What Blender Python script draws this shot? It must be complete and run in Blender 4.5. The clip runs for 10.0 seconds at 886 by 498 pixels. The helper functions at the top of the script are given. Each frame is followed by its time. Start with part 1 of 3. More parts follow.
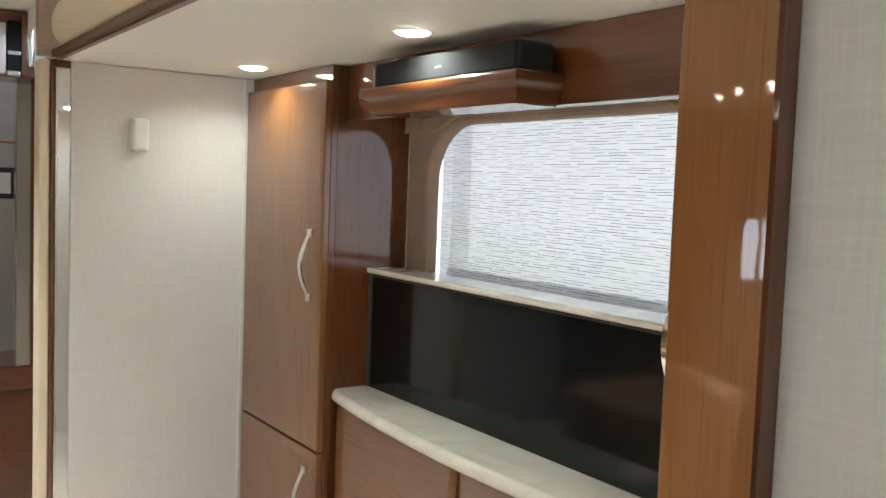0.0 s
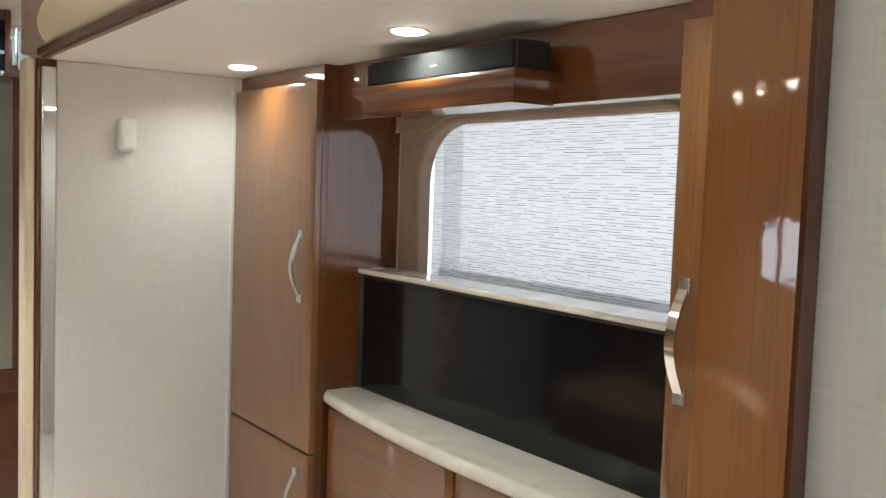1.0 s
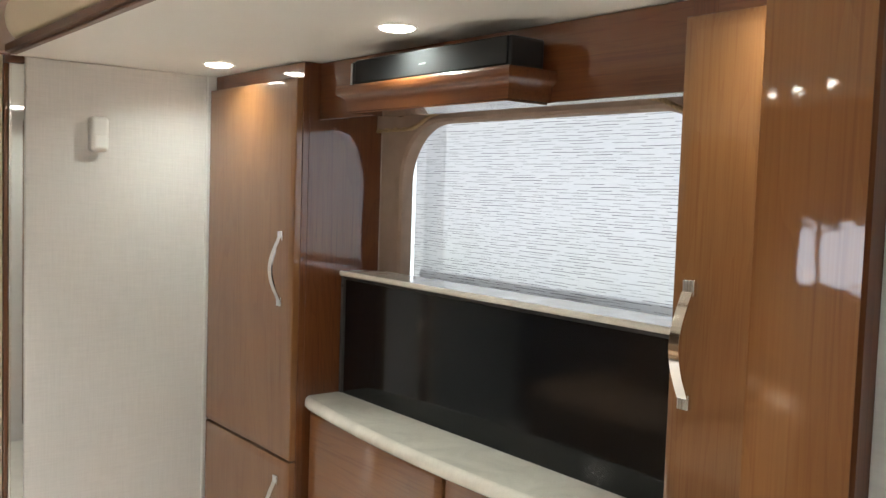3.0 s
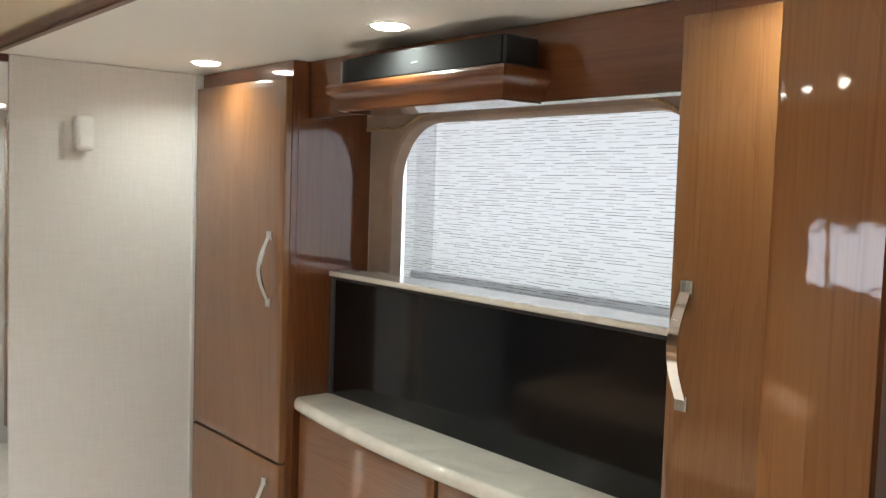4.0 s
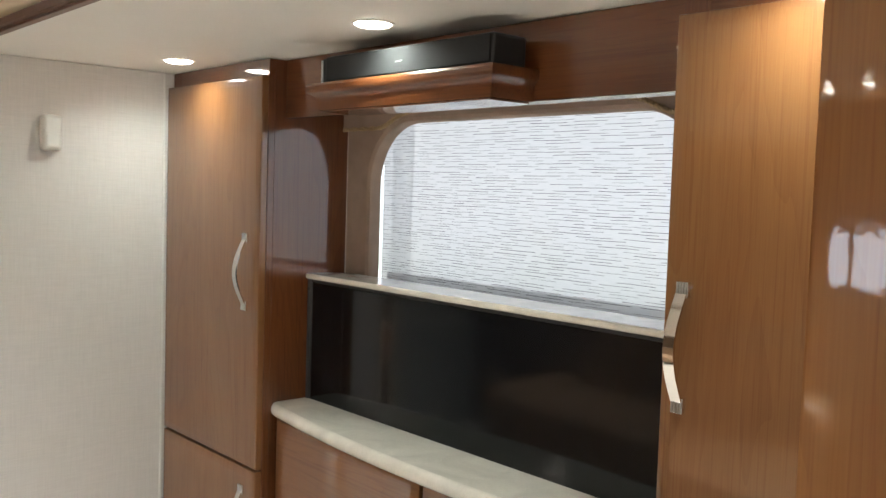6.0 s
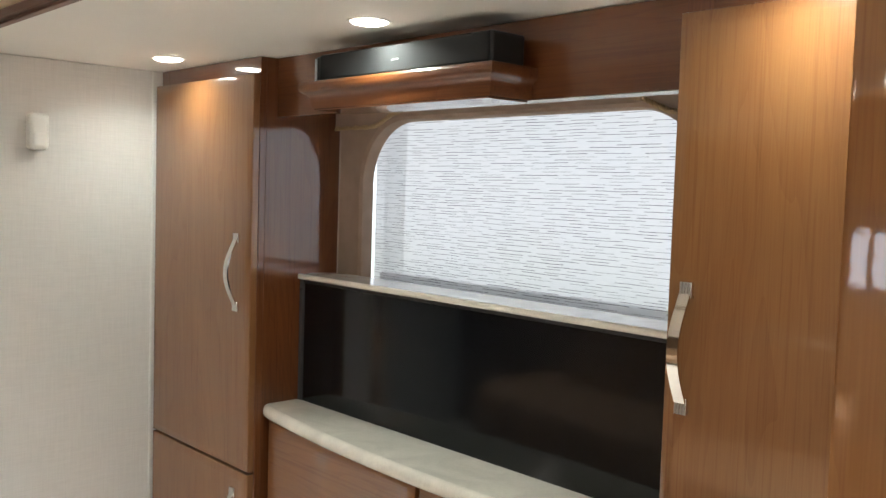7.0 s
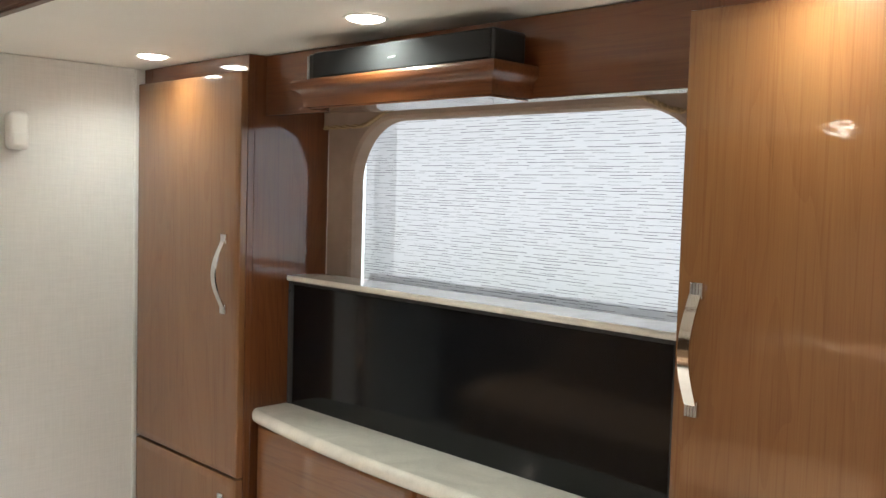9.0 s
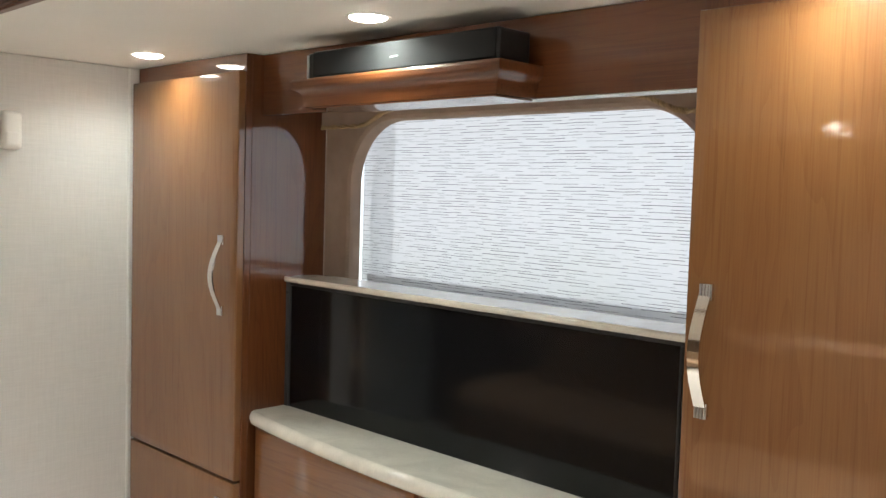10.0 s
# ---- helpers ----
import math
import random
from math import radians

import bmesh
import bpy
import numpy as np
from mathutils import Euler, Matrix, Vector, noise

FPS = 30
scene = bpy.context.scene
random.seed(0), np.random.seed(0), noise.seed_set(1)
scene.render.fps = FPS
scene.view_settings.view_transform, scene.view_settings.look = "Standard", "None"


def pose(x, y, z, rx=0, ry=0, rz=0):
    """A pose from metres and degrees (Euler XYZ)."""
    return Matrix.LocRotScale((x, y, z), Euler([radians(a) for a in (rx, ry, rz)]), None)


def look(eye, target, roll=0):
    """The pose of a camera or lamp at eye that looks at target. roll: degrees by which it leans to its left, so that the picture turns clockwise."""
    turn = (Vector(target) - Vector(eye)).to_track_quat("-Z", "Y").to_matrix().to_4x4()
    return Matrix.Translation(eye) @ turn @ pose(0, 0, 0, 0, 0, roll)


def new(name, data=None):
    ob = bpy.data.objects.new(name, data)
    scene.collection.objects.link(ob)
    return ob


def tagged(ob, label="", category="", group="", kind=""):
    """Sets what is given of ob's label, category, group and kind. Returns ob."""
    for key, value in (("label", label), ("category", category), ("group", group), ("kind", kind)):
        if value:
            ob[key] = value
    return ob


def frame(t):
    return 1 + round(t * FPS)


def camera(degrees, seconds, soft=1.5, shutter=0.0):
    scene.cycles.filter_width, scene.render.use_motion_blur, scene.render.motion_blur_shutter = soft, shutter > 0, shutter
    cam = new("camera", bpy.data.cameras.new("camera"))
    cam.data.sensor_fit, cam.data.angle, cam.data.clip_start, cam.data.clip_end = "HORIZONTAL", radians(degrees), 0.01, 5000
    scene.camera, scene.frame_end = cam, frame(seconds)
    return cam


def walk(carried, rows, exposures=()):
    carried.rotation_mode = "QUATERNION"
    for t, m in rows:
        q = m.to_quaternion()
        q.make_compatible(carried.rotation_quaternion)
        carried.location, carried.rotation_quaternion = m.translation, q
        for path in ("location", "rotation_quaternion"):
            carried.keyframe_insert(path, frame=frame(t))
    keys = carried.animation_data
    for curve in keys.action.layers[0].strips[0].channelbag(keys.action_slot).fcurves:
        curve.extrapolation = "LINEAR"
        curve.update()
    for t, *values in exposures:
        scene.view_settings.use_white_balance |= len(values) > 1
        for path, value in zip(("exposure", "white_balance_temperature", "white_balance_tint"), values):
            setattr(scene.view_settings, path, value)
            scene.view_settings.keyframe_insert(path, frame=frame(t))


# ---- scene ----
cam = camera(51.9, 10.0)
PATH = [
    (0, (2.534, -1.237, 1.524), (0.886, -0.112, 1.386), 2.1),
    (0.5, (2.52, -1.258, 1.518), (0.888, -0.109, 1.385), 2.0),
    (1, (2.502, -1.266, 1.519), (0.882, -0.102, 1.385), 2.0),
    (1.5, (2.48, -1.271, 1.518), (0.869, -0.093, 1.385), 2.0),
    (2, (2.461, -1.278, 1.52), (0.864, -0.081, 1.386), 1.9),
    (2.5, (2.442, -1.285, 1.518), (0.859, -0.069, 1.386), 1.9),
    (4, (2.398, -1.294, 1.519), (0.85, -0.035, 1.387), 1.9),
    (4.5, (2.383, -1.304, 1.518), (0.851, -0.025, 1.387), 1.9),
    (5, (2.366, -1.31, 1.519), (0.848, -0.015, 1.388), 1.8),
    (5.5, (2.353, -1.314, 1.517), (0.848, -0.003, 1.388), 1.8),
    (7, (2.302, -1.33, 1.517), (0.837, 0.026, 1.389), 1.8),
    (7.5, (2.284, -1.336, 1.519), (0.831, 0.032, 1.389), 1.7),
    (8, (2.268, -1.343, 1.517), (0.829, 0.04, 1.389), 1.7),
    (8.5, (2.251, -1.35, 1.516), (0.823, 0.045, 1.389), 1.7),
    (9, (2.237, -1.352, 1.516), (0.817, 0.051, 1.389), 1.7),
    (9.5, (2.219, -1.36, 1.516), (0.81, 0.053, 1.39), 1.8),
    (10, (2.201, -1.367, 1.516), (0.803, 0.057, 1.39), 1.7),
]
walk(cam, [(t, look(eye, target, roll)) for t, eye, target, roll in PATH])

# ---- light ----
world = bpy.data.worlds.new("sky")
scene.world = world
world.use_nodes = True
wn = world.node_tree
sky = wn.nodes.new("ShaderNodeTexSky")
sky.sky_type, sky.sun_disc = "NISHITA", False
sky.sun_elevation, sky.sun_rotation = radians(48), radians(150)
wn.links.new(sky.outputs[0], wn.nodes["Background"].inputs[0])
wn.nodes["Background"].inputs[1].default_value = 0.1
sun = new("sun", bpy.data.lights.new("sun", "SUN"))
sun.data.energy, sun.data.angle, sun.data.color = 2.0, radians(0.5), (1.0, 0.95, 0.88)
sun.matrix_world = look((0, 0, 0), (-0.33, 0.58, -0.74))

CEIL, ROOM = 1.876, 2.10           # ceiling of the slide-out, ceiling of the coach
SPOT_W, ROOM_W = 1.95, 9.2          # watts of one slide-out spot and one coach spot
OUT_GLOW, FAR_GLOW = 2.15, 6.2      # daylight outside the windows
WARM, GOLD = (1.0, 0.985, 0.95), (0.90, 1.0, 0.91)
scene.view_settings.exposure = 0.0


# ---- materials ----
def material(name):
    m = bpy.data.materials.new(name)
    m.use_nodes = True
    return m, m.node_tree.nodes, m.node_tree.links, m.node_tree.nodes["Principled BSDF"]


def node(nodes, kind, **values):
    n = nodes.new(kind)
    for key, value in values.items():
        if key in n.inputs:
            n.inputs[key].default_value = value
    return n


def math_node(nodes, links, op, a, b=None):
    n = nodes.new("ShaderNodeMath")
    n.operation = op
    for i, v in enumerate((a, b)):
        if v is None:
            continue
        if isinstance(v, (int, float)):
            n.inputs[i].default_value = v
        else:
            links.new(v, n.inputs[i])
    return n.outputs[0]


def ramp(nodes, links, fac, stops):
    r = nodes.new("ShaderNodeValToRGB")
    while len(r.color_ramp.elements) < len(stops):
        r.color_ramp.elements.new(0.5)
    for e, (p, c) in zip(r.color_ramp.elements, stops):
        e.position, e.color = p, (*c, 1)
    links.new(fac, r.inputs[0])
    return r.outputs[0]


def coords(nodes, links, scale, shift=True):
    tc, mp = nodes.new("ShaderNodeTexCoord"), nodes.new("ShaderNodeMapping")
    mp.inputs["Scale"].default_value = scale
    links.new(tc.outputs["Object"], mp.inputs[0])
    if shift:
        info = nodes.new("ShaderNodeObjectInfo")
        comb = nodes.new("ShaderNodeVectorMath")
        comb.operation = "MULTIPLY_ADD"
        comb.inputs[1].default_value = (7.3, 5.1, 3.7)
        links.new(info.outputs["Random"], comb.inputs[0])
        links.new(mp.outputs[0], comb.inputs[2])
        return comb.outputs[0]
    return mp.outputs[0]


def wood(name, axis, dark, mid, light):
    """Lacquered cherry with its grain along one axis."""
    m, n, l, p = material(name)
    k = {"x": 0, "y": 1, "z": 2}[axis]
    broad, fine, pore = [5.0] * 3, [165.0] * 3, [420.0] * 3
    broad[k], fine[k], pore[k] = 0.45, 2.6, 9.0
    a = node(n, "ShaderNodeTexNoise", Scale=1.0, Detail=3.0, Distortion=0.9)
    b = node(n, "ShaderNodeTexNoise", Scale=1.0, Detail=4.0, Distortion=0.3)
    c = node(n, "ShaderNodeTexNoise", Scale=1.0, Detail=2.0)
    for t, s in ((a, broad), (b, fine), (c, pore)):
        l.new(coords(n, l, s), t.inputs["Vector"])
    rings = math_node(n, l, "FRACT", math_node(n, l, "MULTIPLY", a.outputs[0], 15.0))
    rings = math_node(n, l, "POWER", rings, 3.0)
    lines = n.new("ShaderNodeMapRange")
    lines.inputs["From Min"].default_value, lines.inputs["From Max"].default_value = 0.55, 0.66
    l.new(b.outputs[0], lines.inputs["Value"])
    mix = math_node(n, l, "ADD", math_node(n, l, "MULTIPLY", lines.outputs[0], 0.085),
                    math_node(n, l, "MULTIPLY", rings, 0.06))
    mix = math_node(n, l, "ADD", mix, math_node(n, l, "MULTIPLY", c.outputs[0], 0.18))
    mix = math_node(n, l, "ADD", mix, math_node(n, l, "MULTIPLY", a.outputs[0], 0.20))
    l.new(ramp(n, l, mix, ((0.14, light), (0.28, mid), (0.58, dark))), p.inputs["Base Color"])
    p.inputs["Specular IOR Level"].default_value = 0.22
    p.inputs["Roughness"].default_value = 0.42
    p.inputs["Coat Weight"].default_value = 1.0
    p.inputs["Coat Roughness"].default_value = 0.045
    p.inputs["Coat IOR"].default_value = 1.68
    wave = node(n, "ShaderNodeTexNoise", Scale=9.0, Detail=1.0)
    l.new(coords(n, l, (1, 1, 1)), wave.inputs["Vector"])
    bump = node(n, "ShaderNodeBump", Strength=0.15, Distance=0.004)
    peel = node(n, "ShaderNodeTexNoise", Scale=42.0, Detail=2.0)
    l.new(coords(n, l, (1, 1, 1)), peel.inputs["Vector"])
    l.new(math_node(n, l, "ADD", wave.outputs[0], math_node(n, l, "MULTIPLY", peel.outputs[0], 0.20)), bump.inputs["Height"])
    l.new(bump.outputs[0], p.inputs["Coat Normal"])
    grain = node(n, "ShaderNodeBump", Strength=0.08, Distance=0.0006)
    l.new(b.outputs[0], grain.inputs["Height"])
    l.new(grain.outputs[0], p.inputs["Normal"])
    return m


def plain(name, color, rough, metal=0.0, spread=0.08, scale=40.0, bump=0.1, depth=0.001, coat=0.0):
    """A painted, cast or woven surface with a little variation at two scales."""
    m, n, l, p = material(name)
    fine = node(n, "ShaderNodeTexNoise", Scale=scale, Detail=4.0)
    wide = node(n, "ShaderNodeTexNoise", Scale=3.0, Detail=2.0)
    for t in (fine, wide):
        l.new(coords(n, l, (1, 1, 1)), t.inputs["Vector"])
    both = math_node(n, l, "ADD", math_node(n, l, "MULTIPLY", fine.outputs[0], 0.5), math_node(n, l, "MULTIPLY", wide.outputs[0], 0.5))
    low = [c * (1 - spread) for c in color]
    high = [min(1, c * (1 + spread)) for c in color]
    l.new(ramp(n, l, both, ((0.3, low), (0.7, high))), p.inputs["Base Color"])
    p.inputs["Roughness"].default_value, p.inputs["Metallic"].default_value = rough, metal
    p.inputs["Coat Weight"].default_value = coat
    if bump:
        b = node(n, "ShaderNodeBump", Strength=bump, Distance=depth)
        l.new(fine.outputs[0], b.inputs["Height"])
        l.new(b.outputs[0], p.inputs["Normal"])
    return m


def linen(name, color):
    """Woven grasscloth wall covering: crossed slubs of thread."""
    m, n, l, p = material(name)
    across = node(n, "ShaderNodeTexNoise", Scale=1.0, Detail=3.0)
    down = node(n, "ShaderNodeTexNoise", Scale=1.0, Detail=3.0)
    wide = node(n, "ShaderNodeTexNoise", Scale=2.2, Detail=2.0)
    l.new(coords(n, l, (15, 15, 300)), across.inputs["Vector"])
    l.new(coords(n, l, (240, 240, 10)), down.inputs["Vector"])
    l.new(coords(n, l, (1, 1, 1)), wide.inputs["Vector"])
    weave = math_node(n, l, "ADD", math_node(n, l, "MULTIPLY", across.outputs[0], 0.5), math_node(n, l, "MULTIPLY", down.outputs[0], 0.5))
    tone = math_node(n, l, "ADD", math_node(n, l, "MULTIPLY", weave, 0.8), math_node(n, l, "MULTIPLY", wide.outputs[0], 0.2))
    l.new(ramp(n, l, tone, ((0.32, [c * 0.91 for c in color]), (0.52, color), (0.7, [min(1, c * 1.07) for c in color]))), p.inputs["Base Color"])
    p.inputs["Roughness"].default_value = 0.8
    b = node(n, "ShaderNodeBump", Strength=0.35, Distance=0.0012)
    l.new(weave, b.inputs["Height"])
    l.new(b.outputs[0], p.inputs["Normal"])
    return m


def stone(name, color):
    m, n, l, p = material(name)
    veins = node(n, "ShaderNodeTexNoise", Scale=9.0, Detail=6.0, Distortion=1.2)
    specks = node(n, "ShaderNodeTexNoise", Scale=160.0, Detail=2.0)
    l.new(coords(n, l, (1, 1, 1)), veins.inputs["Vector"])
    l.new(coords(n, l, (1, 1, 1)), specks.inputs["Vector"])
    t = math_node(n, l, "ADD", math_node(n, l, "MULTIPLY", veins.outputs[0], 0.75), math_node(n, l, "MULTIPLY", specks.outputs[0], 0.25))
    l.new(ramp(n, l, t, ((0.34, [c * 0.9 for c in color]), (0.5, color), (0.66, [min(1, c * 1.1) for c in color]))), p.inputs["Base Color"])
    p.inputs["Roughness"].default_value = 0.16
    p.inputs["Coat Weight"].default_value, p.inputs["Coat Roughness"].default_value = 0.6, 0.05
    return m


def blind_cloth():
    """Sheer white cloth with short wavy dark threads in staggered rows."""
    m, n, l, p = material("printed_blind_cloth")
    tc, sep = n.new("ShaderNodeTexCoord"), n.new("ShaderNodeSeparateXYZ")
    l.new(tc.outputs["Object"], sep.inputs[0])
    sway = node(n, "ShaderNodeTexNoise", Scale=9.0, Detail=1.0)
    l.new(tc.outputs["Object"], sway.inputs["Vector"])
    z = math_node(n, l, "ADD", sep.outputs[2], math_node(n, l, "MULTIPLY", sway.outputs[0], 0.0042))
    up = math_node(n, l, "DIVIDE", z, 0.0072)
    row = math_node(n, l, "FLOOR", up)
    rnd = n.new("ShaderNodeTexWhiteNoise")
    rnd.noise_dimensions = "1D"
    l.new(row, rnd.inputs["W"])
    stagger = math_node(n, l, "ADD", math_node(n, l, "MULTIPLY", row, 0.5), math_node(n, l, "MULTIPLY", rnd.outputs[0], 0.34))
    u = math_node(n, l, "ADD", math_node(n, l, "DIVIDE", sep.outputs[0], 0.142), stagger)
    cell = math_node(n, l, "FLOOR", u)
    pick = n.new("ShaderNodeTexWhiteNoise")
    pick.noise_dimensions = "2D"
    comb = n.new("ShaderNodeCombineXYZ")
    l.new(cell, comb.inputs[0])
    l.new(row, comb.inputs[1])
    l.new(comb.outputs[0], pick.inputs["Vector"])
    rise = math_node(n, l, "MULTIPLY", pick.outputs[0], 0.34)
    f = math_node(n, l, "SUBTRACT", math_node(n, l, "FRACT", up), rise)
    grade = n.new("ShaderNodeTexWhiteNoise")
    grade.noise_dimensions = "3D"
    deep = n.new("ShaderNodeCombineXYZ")
    l.new(cell, deep.inputs[0])
    l.new(row, deep.inputs[1])
    deep.inputs[2].default_value = 7.3
    l.new(deep.outputs[0], grade.inputs["Vector"])
    line = math_node(n, l, "LESS_THAN", math_node(n, l, "ABSOLUTE", math_node(n, l, "SUBTRACT", f, 0.2)), math_node(n, l, "ADD", 0.036, math_node(n, l, "MULTIPLY", grade.outputs[0], 0.050)))
    gap = math_node(n, l, "LESS_THAN", math_node(n, l, "FRACT", u), math_node(n, l, "ADD", 0.58, math_node(n, l, "MULTIPLY", grade.outputs[0], 0.30)))
    some = math_node(n, l, "GREATER_THAN", pick.outputs[0], 0.04)
    dash = math_node(n, l, "MULTIPLY", math_node(n, l, "MULTIPLY", line, gap), some)
    weave = node(n, "ShaderNodeTexNoise", Scale=1.0, Detail=2.0)
    l.new(coords(n, l, (40, 40, 700), False), weave.inputs["Vector"])
    base = ramp(n, l, weave.outputs[0], ((0.3, (0.80, 0.81, 0.83)), (0.7, (0.90, 0.90, 0.91))))
    mix = n.new("ShaderNodeMix")
    mix.data_type = "RGBA"
    l.new(math_node(n, l, "MULTIPLY", dash, 0.97), mix.inputs["Factor"])
    l.new(base, mix.inputs["A"])
    mix.inputs["B"].default_value = (0.018, 0.018, 0.028, 1)
    front, back, sheer = n.new("ShaderNodeBsdfDiffuse"), n.new("ShaderNodeBsdfTranslucent"), n.new("ShaderNodeBsdfTransparent")
    for s in (front, back, sheer):
        l.new(mix.outputs["Result"], s.inputs["Color"])
    one, two = n.new("ShaderNodeMixShader"), n.new("ShaderNodeMixShader")
    one.inputs[0].default_value, two.inputs[0].default_value = 0.5, 0.26
    l.new(front.outputs[0], one.inputs[1])
    l.new(back.outputs[0], one.inputs[2])
    l.new(one.outputs[0], two.inputs[1])
    l.new(sheer.outputs[0], two.inputs[2])
    l.new(two.outputs[0], n["Material Output"].inputs[0])
    n.remove(p)
    return m


def glow(name, color, strength):
    m, n, l, p = material(name)
    p.inputs["Base Color"].default_value = (*color, 1)
    p.inputs["Emission Color"].default_value = (*color, 1)
    p.inputs["Emission Strength"].default_value = strength
    return m


def daylight(name, strength, low, high, z0, z1, x_gain=0.0):
    """Distance outside a window: greenery below, pale sky above, glow raised towards +x."""
    m, n, l, p = material(name)
    tc, sep = n.new("ShaderNodeTexCoord"), n.new("ShaderNodeSeparateXYZ")
    l.new(tc.outputs["Object"], sep.inputs[0])
    t = math_node(n, l, "DIVIDE", math_node(n, l, "SUBTRACT", sep.outputs[2], z0), z1 - z0)
    blot = node(n, "ShaderNodeTexNoise", Scale=1.3, Detail=4.0)
    l.new(tc.outputs["Object"], blot.inputs["Vector"])
    t = math_node(n, l, "ADD", t, math_node(n, l, "MULTIPLY", math_node(n, l, "SUBTRACT", blot.outputs[0], 0.5), 1.1))
    c = ramp(n, l, t, ((0.2, low), (0.75, high)))
    e = n.new("ShaderNodeEmission")
    # glow added towards +x, so the window reflects brighter in the cabinet side
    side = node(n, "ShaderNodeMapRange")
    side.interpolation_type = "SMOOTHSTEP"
    for key, value in (("From Min", 0.0), ("From Max", 9.0), ("To Min", strength), ("To Max", strength * (1 + x_gain))):
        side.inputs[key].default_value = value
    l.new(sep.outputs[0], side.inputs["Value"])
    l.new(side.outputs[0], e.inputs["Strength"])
    l.new(c, e.inputs["Color"])
    l.new(e.outputs[0], n["Material Output"].inputs[0])
    n.remove(p)
    return m


def clear_glass(name, color):
    m, n, l, p = material(name)
    p.inputs["Base Color"].default_value = (*color, 1)
    p.inputs["Transmission Weight"].default_value, p.inputs["Roughness"].default_value = 1.0, 0.0
    p.inputs["IOR"].default_value = 1.45
    return m


DARK, MID, LIGHT = (0.090, 0.029, 0.0085), (0.180, 0.064, 0.0175), (0.222, 0.088, 0.026)
JAMB_WOOD = wood("cherry_trim_board", "z", (0.140, 0.050, 0.0130), (0.270, 0.104, 0.0265), (0.320, 0.136, 0.0380))
RED = (0.056, 0.015, 0.0048), (0.122, 0.036, 0.0110), (0.165, 0.055, 0.0165)
CHERRY = wood("dark_cherry_upright", "z", *RED)
CHERRY_LONG = wood("dark_cherry_lengthwise", "x", *RED)
PALE = (0.092, 0.032, 0.0103), (0.193, 0.0735, 0.0232), (0.236, 0.106, 0.0370)
DOOR_WOOD = wood("pale_cherry_upright", "z", *PALE)
DOOR_LONG = wood("pale_cherry_lengthwise", "x", DARK, MID, LIGHT)
GREYCLOTH = linen("grey_green_linen_wallcovering", (0.70, 0.71, 0.69))
WALLCLOTH = linen("pale_linen_wallcovering", (0.705, 0.69, 0.675))
CEILING = plain("cream_ceiling_vinyl", (0.86, 0.85, 0.81), 0.55, spread=0.03, scale=220, bump=0.08)
SOLID = stone("cream_solid_surface", (0.80, 0.765, 0.69))
CHROME = plain("polished_chrome", (0.82, 0.80, 0.77), 0.10, 1.0, 0.03, 80, 0.02)
STEEL = plain("brushed_steel", (0.60, 0.60, 0.60), 0.32, 1.0, 0.05, 120, 0.05)
BLACK = plain("black_plastic", (0.018, 0.018, 0.020), 0.45, 0, 0.1, 300, 0.06)
GRILLE = plain("black_grille_cloth", (0.030, 0.031, 0.033), 0.82, 0, 0.2, 900, 0.4, 0.0006)
GRILLE.node_tree.nodes["Principled BSDF"].inputs["Specular IOR Level"].default_value = 0.16
SCREEN = plain("glossy_dark_screen", (0.005, 0.006, 0.0085), 0.09, 0, 0.05, 60, 0.0)
SCREEN.node_tree.nodes["Principled BSDF"].inputs["Specular IOR Level"].default_value = 0.36
SILVER = plain("silver_mark", (0.42, 0.42, 0.43), 0.4, 0.6, 0.02)
TRIM = plain("dark_walnut_trim", (0.11, 0.040, 0.016), 0.35, 0, 0.2, 60, 0.1)
WHITE = plain("white_plastic", (0.80, 0.80, 0.78), 0.35, 0, 0.03, 200, 0.03)
SUEDE = plain("beige_suede", (0.37, 0.275, 0.215), 0.9, 0, 0.14, 22, 0.25)
CREAM = plain("cream_leather", (0.78, 0.68, 0.52), 0.42, 0, 0.07, 260, 0.22, 0.0012)
ROPE = plain("twisted_gold_rope", (0.40, 0.28, 0.15), 0.6, 0, 0.25, 120, 0.2)
MIRROR = plain("mirror", (0.86, 0.88, 0.88), 0.02, 1.0, 0.01, 20, 0.0)
GREY = plain("grey_wall_panel", (0.42, 0.43, 0.42), 0.5, 0, 0.06, 30, 0.05)
OLIVE = plain("olive_grey_panel", (0.33, 0.31, 0.255), 0.35, 0, 0.06, 30, 0.05)
PAPER = plain("white_paper", (0.8, 0.8, 0.78), 0.7, 0, 0.02)
ALU = plain("black_window_frame", (0.05, 0.05, 0.055), 0.4, 0, 0.1)
TILE = plain("cream_floor_tile", (0.56, 0.53, 0.475), 0.35, 0, 0.12, 12, 0.05)
TAUPE = plain("brown_wall_panel", (0.13, 0.085, 0.05), 0.6, 0, 0.1, 40, 0.1)
SOFA = plain("tan_sofa_leather", (0.24, 0.155, 0.09), 0.45, 0, 0.1, 160, 0.2)
EARTH = plain("pale_gravel", (0.32, 0.31, 0.27), 0.95, 0, 0.25, 6, 0.3, 0.02)
LENS = glow("lamp_lens", (1.0, 0.93, 0.80), 32.0)
CLOTH = blind_cloth()
GLASS = clear_glass("window_glass", (0.93, 0.96, 0.95))
TINT = clear_glass("tinted_glass", (0.62, 0.64, 0.66))
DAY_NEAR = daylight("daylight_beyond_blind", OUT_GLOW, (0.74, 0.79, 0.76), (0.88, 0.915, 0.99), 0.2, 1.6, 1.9)
